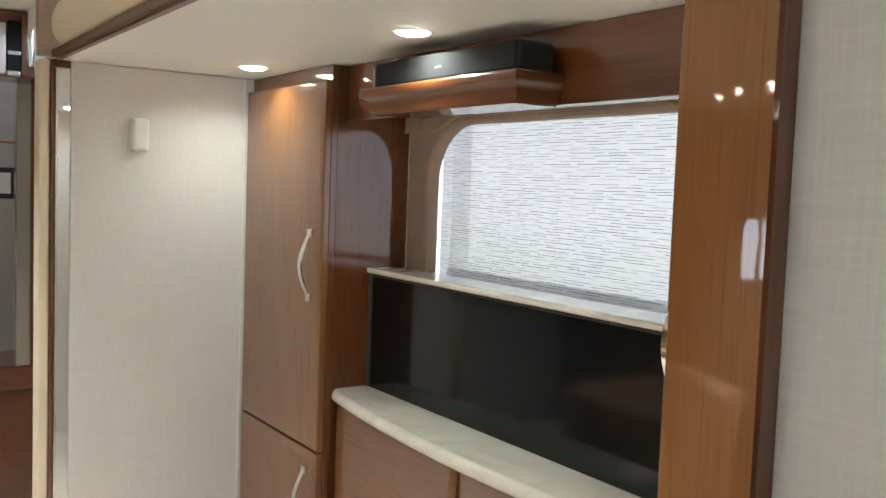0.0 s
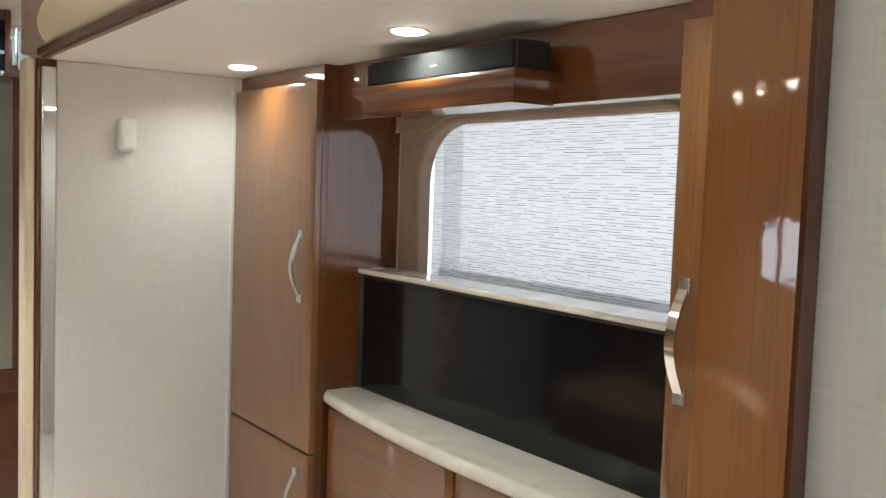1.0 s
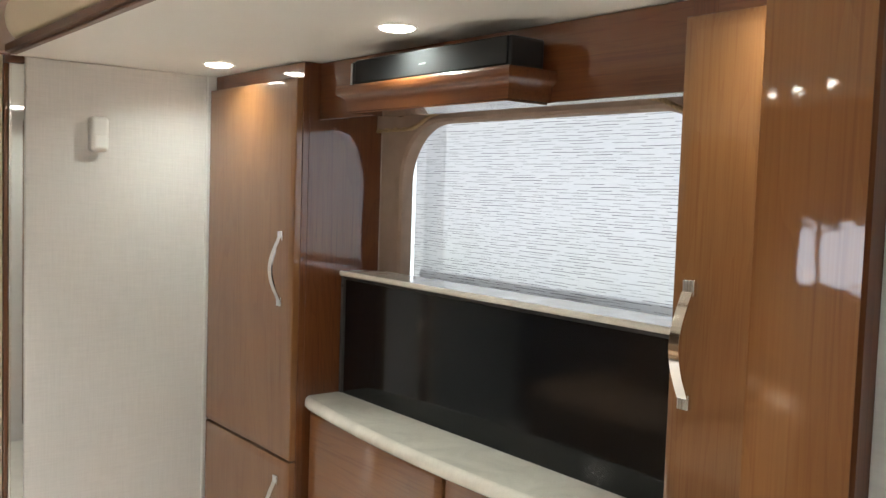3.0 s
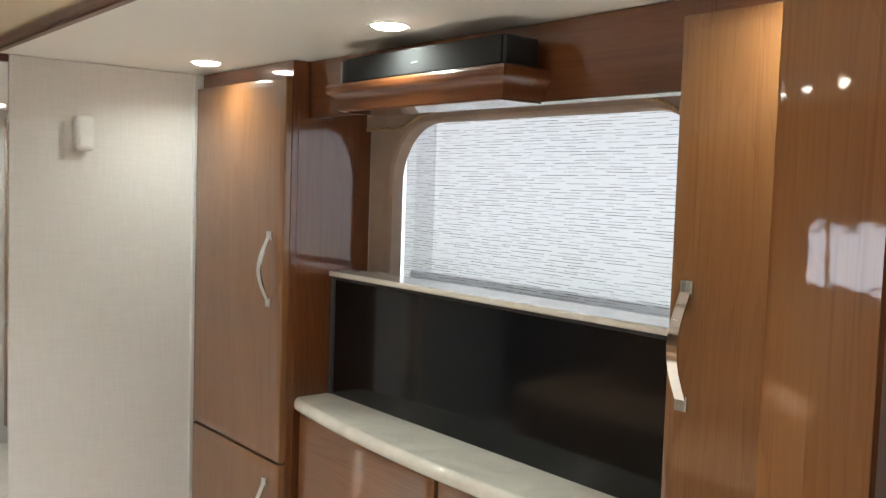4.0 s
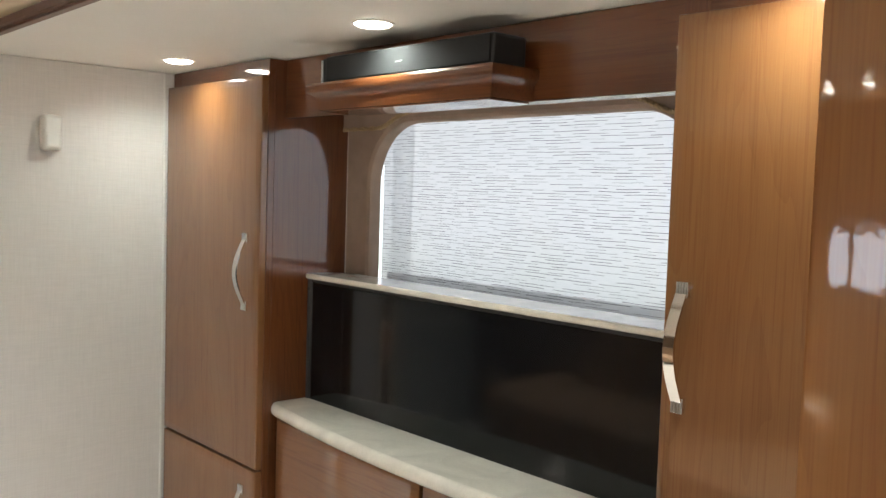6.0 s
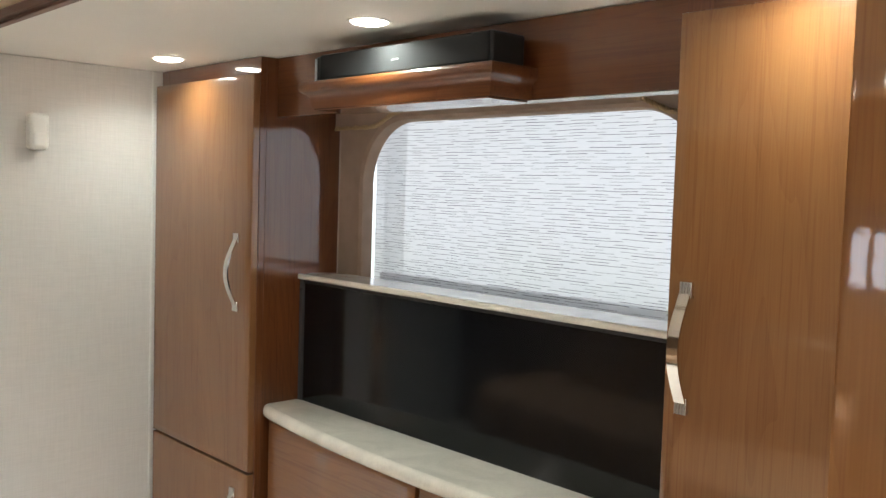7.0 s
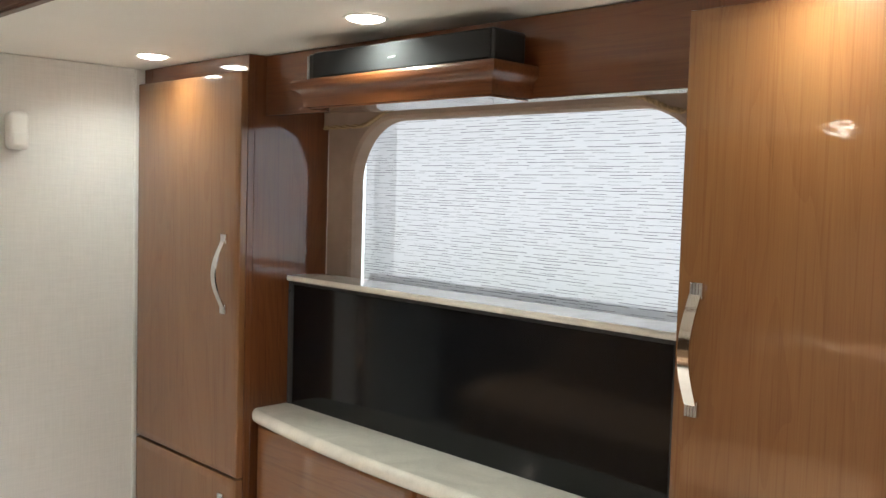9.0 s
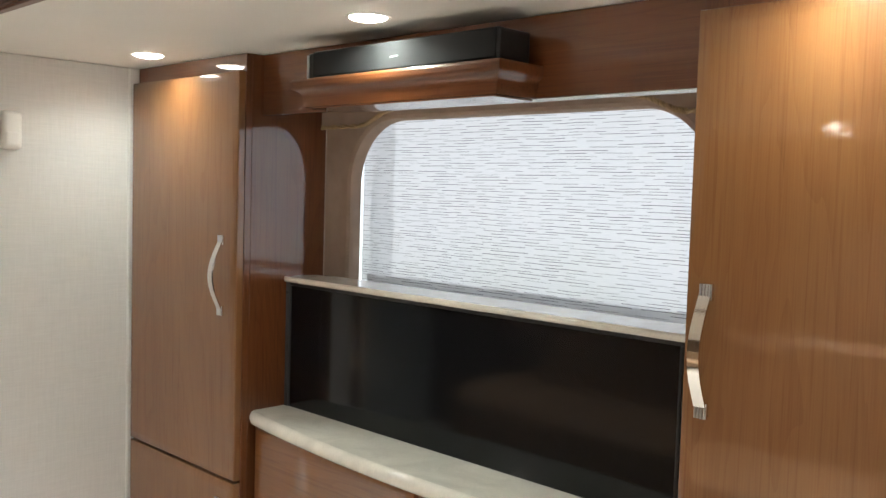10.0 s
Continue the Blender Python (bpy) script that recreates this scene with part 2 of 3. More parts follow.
DAY_FAR = daylight("daylight_across_aisle", FAR_GLOW, (0.55, 0.62, 0.62), (0.80, 0.88, 1.0), 0.0, 1.0)


# ---- building helpers ----
def thing(name, x, y, z, label, category, group="", kind=""):
    """An empty at the base of a thing, to which its parts belong."""
    ob = new(name)
    ob.location, ob.empty_display_size = (x, y, z), 0.05
    return tagged(ob, label, category, group, kind)


def part(name, bm, mat, parent=None, label="", smooth=True):
    """Links a bmesh, drawn in world metres, as one mesh object under its parent."""
    me = bpy.data.meshes.new(name)
    bmesh.ops.recalc_face_normals(bm, faces=bm.faces)
    bm.to_mesh(me)
    bm.free()
    me.materials.append(mat)
    if smooth:
        me.shade_smooth()
        me.set_sharp_from_angle(angle=radians(32))
        for face in me.polygons:
            if max(abs(k) for k in face.normal) > 0.99995 and face.area > 2e-4:
                face.use_smooth = False
    ob = new(name, me)
    if parent:
        ob.parent = parent
        if not parent.parent:
            ob.matrix_parent_inverse = Matrix.Translation(-parent.location)
    return tagged(ob, label)


def box(x0, x1, y0, y1, z0, z1, bevel=0.0, segments=2):
    bm = bmesh.new()
    bmesh.ops.create_cube(bm, size=1, matrix=Matrix.Translation(((x0 + x1) / 2, (y0 + y1) / 2, (z0 + z1) / 2)) @ Matrix.Diagonal((x1 - x0, y1 - y0, z1 - z0, 1)))
    if bevel:
        bmesh.ops.bevel(bm, geom=bm.edges[:], offset=bevel, segments=segments, profile=0.5, affect="EDGES")
    return bm


def prism(points, axis, a, b, bevel=0.0, segments=2):
    """A flat outline drawn out along an axis: points are (x, y), (x, z) or (y, z)."""
    bm = bmesh.new()

    def put(p, v):
        return {"z": (p[0], p[1], v), "y": (p[0], v, p[1]), "x": (v, p[0], p[1])}[axis]
    lo = [bm.verts.new(put(p, a)) for p in points]
    hi = [bm.verts.new(put(p, b)) for p in points]
    bm.faces.new(lo), bm.faces.new(hi)
    for i in range(len(points)):
        j = (i + 1) % len(points)
        bm.faces.new((lo[i], lo[j], hi[j], hi[i]))
    bmesh.ops.recalc_face_normals(bm, faces=bm.faces)
    if bevel:
        rim = [e for e in bm.edges if len({round((v.co @ Vector({"x": (1, 0, 0), "y": (0, 1, 0), "z": (0, 0, 1)}[axis])), 5) for v in e.verts}) == 1]
        bmesh.ops.bevel(bm, geom=rim, offset=bevel, segments=segments, profile=0.5, affect="EDGES")
    return bm


def disc(x, y, z, r0, r1, h, segments=40):
    """An upright ring, or a plate when r0 is 0, from z down by h."""
    bm = bmesh.new()
    rows = [(r0, z), (r1, z), (r1, z - h * 0.4), (r1 - h * 0.6 if r0 else r1, z - h), (r0, z - h)]
    rings = []
    for r, zz in rows:
        if r == 0:
            rings.append([bm.verts.new((x, y, zz))])
        else:
            rings.append([bm.verts.new((x + r * math.cos(2 * math.pi * i / segments), y + r * math.sin(2 * math.pi * i / segments), zz)) for i in range(segments)])
    loop = rings + ([rings[0]] if r0 else [])
    for p, q in zip(loop, loop[1:]):
        for i in range(segments):
            j = (i + 1) % segments
            if len(p) == 1 and len(q) > 1:
                bm.faces.new((p[0], q[i], q[j]))
            elif len(q) == 1 and len(p) > 1:
                bm.faces.new((p[i], p[j], q[0]))
            elif len(p) > 1:
                bm.faces.new((p[i], p[j], q[j], q[i]))
    return bm


def rod(path, r, sides=10):
    """A round bar along a path of points."""
    bm, rings = bmesh.new(), []
    pts = [Vector(p) for p in path]
    for i, p in enumerate(pts):
        d = (pts[min(i + 1, len(pts) - 1)] - pts[max(i - 1, 0)]).normalized()
        u = d.orthogonal().normalized() if i == 0 else (u - d * u.dot(d)).normalized()
        v = d.cross(u)
        rings.append([bm.verts.new(p + r * (math.cos(2 * math.pi * k / sides) * u + math.sin(2 * math.pi * k / sides) * v)) for k in range(sides)])
    for a, b in zip(rings, rings[1:]):
        for k in range(sides):
            bm.faces.new((a[k], a[(k + 1) % sides], b[(k + 1) % sides], b[k]))
    bm.faces.new(rings[0]), bm.faces.new(rings[-1])
    return bm


def strap(side, x0, x1, thick):
    """A bent flat bar: side is its (y, z) line, x0..x1 its width."""
    n, off = len(side), []
    for i in range(n):
        a, b = Vector(side[max(i - 1, 0)]), Vector(side[min(i + 1, n - 1)])
        d = (b - a).normalized()
        off.append(Vector((-d.y, d.x)) * thick)
    outline = [tuple(p) for p in side] + [(side[i][0] + off[i].x, side[i][1] + off[i].y) for i in range(n - 1, -1, -1)]
    return prism(outline, "x", x0, x1)


def rounded(x0, x1, z0, z1, r, steps=14):
    out = []
    for cx, cz, a in ((x1 - r, z1 - r, 0), (x0 + r, z1 - r, 90), (x0 + r, z0 + r, 180), (x1 - r, z0 + r, 270)):
        out += [(cx + r * math.cos(radians(a + 90 * i / steps)), cz + r * math.sin(radians(a + 90 * i / steps))) for i in range(steps + 1)]
    return out


def board_with_opening(x0, x1, z0, z1, hole, y0, y1, lip):
    """A board in the xz plane with a rounded opening whose front edge is softened by lip."""
    bm = bmesh.new()
    cx, cz = (x0 + x1) / 2, (z0 + z1) / 2
    full = []
    for p, q in zip(hole, hole[1:] + hole[:1]):
        full.append(p)
        for kx, kz in ((x0, z0), (x1, z0), (x1, z1), (x0, z1)):
            # a corner of the board gets a point of its own on the rim of the opening
            d, e = Vector((kx - cx, kz - cz)), Vector((q[0] - p[0], q[1] - p[1]))
            w = Vector((p[0] - cx, p[1] - cz))
            det = d.x * -e.y + e.x * d.y
            if abs(det) > 1e-12:
                a, b = (w.x * -e.y + e.x * w.y) / det, (d.x * w.y - d.y * w.x) / det
                if a > 0 and 1e-4 < b < 1 - 1e-4:
                    full.append((cx + d.x * a, cz + d.y * a))
    hole = full
    n = len(hole)

    def rim(p):
        dx, dz = p[0] - cx, p[1] - cz
        s = min((x1 - cx) / abs(dx) if dx else 9e9, (z1 - cz) / abs(dz) if dz else 9e9)
        return cx + dx * s, cz + dz * s

    def grown(p, k):
        q = Vector(p) - Vector((cx, cz))
        return cx + q.x * (1 + k / abs(q.length)), cz + q.y * (1 + k / abs(q.length))
    layers = [[(*rim(p), y1) for p in hole], [(*rim(p), y0) for p in hole], [(*grown(p, lip), y0) for p in hole],
              [(*grown(p, lip * 0.3), y0 + lip * 0.3) for p in hole], [(*p, y0 + lip) for p in hole], [(*p, y1) for p in hole]]
    rows = [[bm.verts.new((x, y, z)) for x, z, y in layer] for layer in layers]
    for a, b in zip(rows, rows[1:] + rows[:1]):
        for i in range(n):
            j = (i + 1) % n
            bm.faces.new((a[i], a[j], b[j], b[i]))
    return bm


def door_panel(x0, x1, y0, y1, z0, z1, border=0.024, fall=0.0030, ease=0.004):
    """A slab door whose face falls away gently in a border, with eased edges."""
    bm = bmesh.new()
    rows = []
    for inset, y in ((0, y1), (0, y0 + fall + ease), (ease * 0.3, y0 + fall + ease * 0.3), (ease, y0 + fall), (border * 0.6, y0 + fall * 0.42), (border, y0)):
        rows.append([bm.verts.new(p) for p in ((x0 + inset, y, z0 + inset), (x1 - inset, y, z0 + inset), (x1 - inset, y, z1 - inset), (x0 + inset, y, z1 - inset))])
    for a, b in zip(rows, rows[1:]):
        for k in range(4):
            bm.faces.new((a[k], a[(k + 1) % 4], b[(k + 1) % 4], b[k]))
    bm.faces.new(rows[0]), bm.faces.new(rows[-1])
    return bm


def area(name, x, y, z, size, watts, color, aim=(0, 0, -1), spread=150):
    lamp = new(name, bpy.data.lights.new(name, "AREA"))
    lamp.data.shape, lamp.data.size, lamp.data.energy, lamp.data.color = "DISK", size, watts, color
    lamp.data.spread = radians(spread)
    lamp.matrix_world = look((x, y, z), (x + aim[0], y + aim[1], z + aim[2]))
    return lamp


# ---- the plan ----
WALL_L = -0.540             # white end wall of the slide-out
BAY0, BAY1 = 0.071, 1.428   # window bay between the two tall cabinets
END_R = 1.99               # inner side of the slide-out's other end
FACE = 0.025               # face frames; the doors stand in front of it
BACK = 0.345               # outer wall, inside
HOLE = rounded(0.185, 1.305, 0.86, 1.706, 0.178)


def setting(name, bm, mat, label, category):
    return tagged(part(name, bm, mat, None, label), "", category, kind="structure")


setting("ground", box(-400, 400, -400, 400, -1.3, -1.05), EARTH, "pale gravel ground outside the coach", "ground")
setting("floor", box(-4.0, 5.0, -2.55, 0.60, -0.06, 0.0), TILE, "cream tiled coach floor", "floor")
setting("ceiling", box(-4.0, 5.0, -2.55, -0.555, ROOM, ROOM + 0.05), CEILING, "cream vinyl coach ceiling", "ceiling")
setting("ceiling_slide_out", box(WALL_L - 0.04, 2.06, -0.618, 0.60, CEIL, CEIL + 0.04, 0.004), CEILING, "cream vinyl ceiling of the slide-out", "ceiling")
setting("wall_slide_end", box(WALL_L - 0.045, WALL_L, -0.585, 0.60, 0, CEIL - 0.001, 0.003), WALLCLOTH, "white end wall covered in woven linen texture", "wall")
setting("corner_trim", box(WALL_L, WALL_L + 0.004, -0.010, -0.003, 0, CEIL - 0.002, 0.001, 1), WHITE, "thin white corner trim beside the cabinet", "trim")
setting("wall_slide_end_far", box(1.995, 2.05, -0.598, 0.60, 0, CEIL - 0.001), WALLCLOTH, "pale wall closing the slide-out", "wall")
setting("wall_window", board_with_opening(WALL_L - 0.05, 2.06, -0.02, CEIL + 0.04, rounded(-0.03, 1.45, 0.80, 1.765, 0.14), BACK, 0.47, 0.002), SUEDE, "outer wall of the slide-out with a rounded window opening", "wall")
setting("wall_white", box(2.0, 5.0, -0.602, -0.56, 0, ROOM), GREYCLOTH, "pale grey coach wall covered in woven linen texture", "wall")
setting("wall_head", box(-4.0, 2.0, -0.62, -0.56, 2.045, ROOM + 0.05), CEILING, "plain header wall over the slide-out opening", "wall")
# unseen wall, added in brown so that glossy edges reflect something dark
setting("wall_end_front", box(5.0, 5.05, -2.55, -0.56, 0, ROOM + 0.05), TAUPE, "unseen brown wall added to close the front of the coach", "wall")
setting("wall_passage", box(-4.0, WALL_L - 0.10, 0.10, 0.15, 0, ROOM + 0.05), GREY, "grey wall of the passage", "wall")
setting("wall_end_rear", box(-2.05, -2.0, -2.55, 0.1, 0, ROOM + 0.05), GREY, "grey wall panel at the end of the coach", "wall")
setting("wall_opposite_rear", box(-4.0, 0.0, -2.55, -2.50, -0.05, ROOM + 0.05), TAUPE, "brown panelled wall across the aisle", "wall")
setting("wall_opposite_front", box(2.6, 5.0, -2.55, -2.50, -0.05, ROOM + 0.05), TAUPE, "brown panelled wall across the aisle", "wall")
setting("wall_opposite_low", box(0.0, 2.6, -2.55, -2.50, -0.05, 0.45), TAUPE, "brown panelled wall under the aisle window", "wall")
setting("wall_opposite", board_with_opening(0.0, 2.6, 0.45, ROOM + 0.05, rounded(0.92, 2.35, 1.262, 1.458, 0.03), -2.55, -2.50, 0.001), TAUPE, "brown panelled wall across the aisle with a low window", "wall")
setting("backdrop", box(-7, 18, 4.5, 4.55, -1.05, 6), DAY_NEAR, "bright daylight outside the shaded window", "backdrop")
setting("backdrop_far", box(-9, 9, -8.05, -8.0, -1.05, 6), DAY_FAR, "bright daylight across the aisle", "backdrop")


# ---- handles ----
def handle(x, z0, z1, parent):
    """A bowed chrome strap pull with ribbed feet."""
    h, foot, out = z1 - z0, 0.027, 0.035
    arc = []
    for i in range(25):
        s = i / 24
        arc.append((-0.006 - (out - 0.006) * math.sin(math.pi * s) ** 1.05, z0 + foot * 0.8 + (h - 1.6 * foot) * s))
    bow = part("handle", strap([(y, z) for y, z in arc], x - 0.0105, x + 0.0105, 0.0045), CHROME, parent, "bowed polished chrome handle")
    for zz in (z0, z1 - foot):
        part("ribbed_foot", box(x - 0.0115, x + 0.0115, -0.008, 0.001, zz, zz + foot, 0.001, 1), CHROME, bow)
        for k in range(4):
            xx = x - 0.0082 + k * 0.0055
            part("rib", box(xx - 0.0014, xx + 0.0014, -0.0105, -0.0078, zz + 0.001, zz + foot - 0.001, 0.0006, 1), STEEL, bow)
    return bow


# ---- tall cabinets ----
def tall_cabinet(x0, x1, handle_x, label):
    c = thing("tall_cabinet", (x0 + x1) / 2, 0.18, 0, label, "cabinet", "tall cabinets beside the window")
    part("side_panel", box(x0, x0 + 0.018, FACE + 0.02, 0.300, 0, CEIL - 0.002, 0.001, 1), CHERRY, c)
    part("side_panel", box(x1 - 0.018, x1, FACE + 0.02, 0.300, 0, CEIL - 0.002, 0.001, 1), CHERRY, c)
    part("back_panel", box(x0 + 0.018, x1 - 0.018, 0.29, 0.30, 0.05, CEIL - 0.01), CHERRY, c)
    part("plinth", box(x0 + 0.02, x1 - 0.02, 0.06, 0.08, 0, 0.09), CHERRY_LONG, c)
    part("stile", box(x0, x0 + 0.05, FACE, FACE + 0.02, 0.09, CEIL - 0.002, 0.0015), CHERRY, c)
    part("stile", box(x1 - 0.05, x1, FACE, FACE + 0.02, 0.09, CEIL - 0.002, 0.0015), CHERRY, c)
    part("top_rail", box(x0 + 0.05, x1 - 0.05, FACE + 0.001, FACE + 0.02, 1.80, CEIL - 0.002), CHERRY_LONG, c)
    part("middle_rail", box(x0 + 0.05, x1 - 0.05, FACE + 0.001, FACE + 0.02, 0.66, 0.73), CHERRY_LONG, c)
    upper = part("upper_door", door_panel(x0 + 0.002, x1 - 0.002, 0.0, FACE - 0.001, 0.697, 1.826), DOOR_WOOD, c)
    lower = part("lower_door", door_panel(x0 + 0.002, x1 - 0.002, 0.0, FACE - 0.001, 0.10, 0.690), DOOR_WOOD, c)
    handle(handle_x, 1.154, 1.378, upper)
    handle(handle_x, 0.415, 0.640, lower)
    return c


tall_cabinet(WALL_L + 0.004, BAY0, 0.003, "tall glossy cherry cabinet beside the white wall, doors closed")
tall_cabinet(BAY1, END_R, 1.470, "tall glossy cherry cabinet next to the window, doors closed")

# ---- window ----
win = thing("window_1", 0.745, 0.40, 0.86, "coach window with rounded corners and dark sliding frame", "window", kind="structure")
part("window_frame", board_with_opening(-0.07, 1.49, 0.78, 1.80, rounded(-0.02, 1.44, 0.81, 1.755, 0.13), 0.425, 0.455, 0.004), ALU, win, "black window frame")
sash = part("sliding_sash", box(0.115, 0.212, 0.4415, 0.4445, 0.82, 1.745), TINT, win, "overlapping tinted sliding pane")
sash.visible_shadow = False
part("crossbar", box(0.118, 1.44, 0.428, 0.448, 1.224, 1.262, 0.003), ALU, win)
part("mullion", box(0.815, 0.878, 0.430, 0.446, 0.82, 1.2235, 0.003), ALU, win)
for px0, px1, pz0, pz1 in ((-0.024, 1.445, 1.2645, 1.76), (-0.024, 0.813, 0.80, 1.222), (0.88, 1.445, 0.80, 1.222)):
    pane = part("pane", box(px0, px1, 0.436, 0.440, pz0, pz1), GLASS, win)
    pane.visible_shadow = False

surround = thing("window_surround", 0.745, 0.32, 0.85, "padded beige suede surround round the window", "window surround", kind="structure")
part("padded_board", board_with_opening(BAY0 + 0.001, BAY1 - 0.001, 0.70, CEIL - 0.003, HOLE, 0.302, 0.342, 0.016), SUEDE, surround)

blind = thing("roller_blind", 0.745, 0.375, 0.9, "white sheer roller blind with fine black dashes, drawn down", "blind")
bm = bmesh.new()
cols = []
for i in range(41):
    x, y = 0.161 + (1.33 - 0.161) * i / 40, 0.372 + 0.0022 * math.sin(i * 0.9)
    cols.append([bm.verts.new((x, y, z)) for z in (0.88, 1.30, 1.74)])
for a, b in zip(cols, cols[1:]):
    for k in range(2):
        bm.faces.new((a[k], b[k], b[k + 1], a[k + 1]))
part("cloth", bm, CLOTH, blind)
part("roller_tube", rod([(0.20, 0.372, 1.765), (1.30, 0.372, 1.765)], 0.020, 16), WHITE, blind)
part("hem_bar", box(0.161, 1.33, 0.366, 0.378, 0.872, 0.884, 0.003), WHITE, blind)


def swag(mirror):
    """A stepped suede cornice piece edged with twisted rope."""
    line = [(0.062, 1.693), (0.242, 1.693), (0.272, 1.698), (0.300, 1.710), (0.335, 1.726), (0.38, 1.735)]
    m = (lambda x: BAY0 + BAY1 - x) if mirror else (lambda x: x)
    s = thing("cornice", m(0.2), 0.28, 1.69, "beige suede cornice corner edged with twisted rope", "cornice", "cornice corners over the window")
    part("padded_cornice", prism([(m(x), z) for x, z in line] + [(m(0.38), 1.83), (m(0.062), 1.83)], "y", 0.283, 0.301, 0.005), SUEDE, s)
    for phase in (0, math.pi):
        path = []
        for a, b in zip(line, line[1:]):
            for k in range(14):
                t = k / 14
                x, z = a[0] + (b[0] - a[0]) * t, a[1] + (b[1] - a[1]) * t
                w = (x * 420) + phase
                path.append((m(x), 0.284 + 0.0035 * math.sin(w), z - 0.002 + 0.0035 * math.cos(w)))
        part("rope", rod(path, 0.0038, 6), ROPE, s, "twisted gold rope")


swag(False)
swag(True)

# ---- valance, bracket and soundbar ----
val = thing("valance", 0.745, 0.06, 1.705, "glossy cherry valance board above the window", "valance")
part("board", box(BAY0 + 0.003, BAY1 - 0.001, 0.078, 0.098, 1.709, CEIL - 0.002, 0.002), CHERRY_LONG, val)
part("edge_strip", prism([(0.0772, 1.7086), (0.0772, 1.7076), (0.0915, 1.7030), (0.0925, 1.7086)], "x", 0.46, BAY1 - 0.002), CHROME, val, "thin bright metal edge strip", False)

shelf = thing("bracket_shelf", 0.74, 0.0, 1.70, "glossy cherry crown-moulded bracket shelf under a soundbar", "shelf")
# an ogee moulding that steps back towards its foot on the front and both ends
ogee = [(1.7720, 0.004), (1.7695, 0.0015), (1.765, 0.0), (1.756, 0.0), (1.751, 0.001), (1.7475, 0.004), (1.7445, 0.009), (1.740, 0.0135), (1.733, 0.0165), (1.722, 0.018), (1.713, 0.0185), (1.7065, 0.0205)]
bm, rows = bmesh.new(), []
for z, o in ogee:
    rows.append([bm.verts.new(p) for p in ((0.385 + 1.8 * o, 0.0775, z), (0.385 + 1.8 * o, -0.060 + 0.9 * o, z), (1.052 - 1.0 * o, -0.060 + 0.9 * o, z), (1.050 - 0.8 * o, 0.0775, z))])
for a, b in zip(rows, rows[1:]):
    for k in range(4):
        bm.faces.new((a[k], a[(k + 1) % 4], b[(k + 1) % 4], b[k]))
bm.faces.new(rows[0]), bm.faces.new(rows[-1])
part("moulding", bm, CHERRY_LONG, shelf)
part("underside", box(0.435, 1.026, -0.041, 0.0765, 1.7025, 1.7062, 0.001, 1), CHERRY_LONG, shelf)

bar = thing("soundbar", 0.737, 0.0, 1.77, "slim black soundbar with cloth grille on a wooden shelf", "soundbar")
part("body", box(0.450, 1.031, -0.040, 0.058, 1.7725, 1.837, 0.007, 3), BLACK, bar)
part("grille", box(0.454, 1.026, -0.0445, -0.038, 1.776, 1.834, 0.003, 2), GRILLE, bar, "black cloth grille")
part("badge", prism([(0.726, 1.7995), (0.728, 1.8025), (0.752, 1.8035), (0.750, 1.8005)], "y", -0.0462, -0.0440), SILVER, bar, "small silver badge")
clip = part("mounting_clip", box(0.424, 0.4495, -0.036, 0.040, 1.7725, 1.834, 0.004, 2), BLACK, bar, "black end clip")
part("clip_edge", box(0.426, 0.431, -0.040, -0.035, 1.774, 1.829, 0.001, 1), STEEL, clip)

# ---- worktop, base cabinet, television ----
TOP = 0.890


def front_line(x):
    return -0.018 + 0.112 * (x - 0.80) ** 2


top = thing("worktop", 0.745, 0.16, 0.852, "cream solid-surface worktop with a rounded bullnose front", "worktop")


def swept(outline):
    """A closed outline, given for each x, carried along the bay."""
    bm = bmesh.new()
    rows = []
    for i in range(61):
        x = BAY0 + 0.001 + (BAY1 - BAY0 - 0.002) * i / 60
        y = front_line(x) + 0.010 * max(0, 1 - (x - BAY0) / 0.03) ** 2.2
        rows.append([bm.verts.new((x, py, pz)) for py, pz in outline(y)])
    for a, b in zip(rows, rows[1:]):
        for k in range(len(a)):
            j = (k + 1) % len(a)
            bm.faces.new((a[k], a[j], b[j], b[k]))
    bm.faces.new(rows[0]), bm.faces.new(rows[-1])
    return bm


part("front_edge", swept(lambda y: [(y + 0.018 - 0.018 * math.cos(radians(a)), TOP - 0.0185 + 0.0185 * math.sin(radians(a))) for a in range(90, -91, -15)]), SOLID, top, "rounded bullnose front edge")
part("slab", swept(lambda y: [(y + 0.0182, TOP), (y + 0.0182, TOP - 0.037), (0.300, TOP - 0.037), (0.300, TOP)]), SOLID, top)

base = thing("base_cabinet", 0.745, 0.2, 0, "glossy cherry base cabinet under the cream worktop", "cabinet")
part("carcass", box(BAY0 + 0.001, BAY1 - 0.001, 0.088, 0.29, 0.08, TOP - 0.038), CHERRY, base)
part("face_frame", box(BAY0 + 0.002, BAY1 - 0.002, 0.070, 0.0875, 0.06, TOP - 0.038, 0.001, 1), CHERRY, base)
part("plinth", box(BAY0 + 0.002, BAY1 - 0.002, 0.12, 0.14, 0, 0.079), CHERRY_LONG, base)
for a, b in ((0.098, 0.737), (0.751, 1.392)):
    part("door", door_panel(a, b, 0.050, 0.0695, 0.09, 0.842), DOOR_LONG, base)

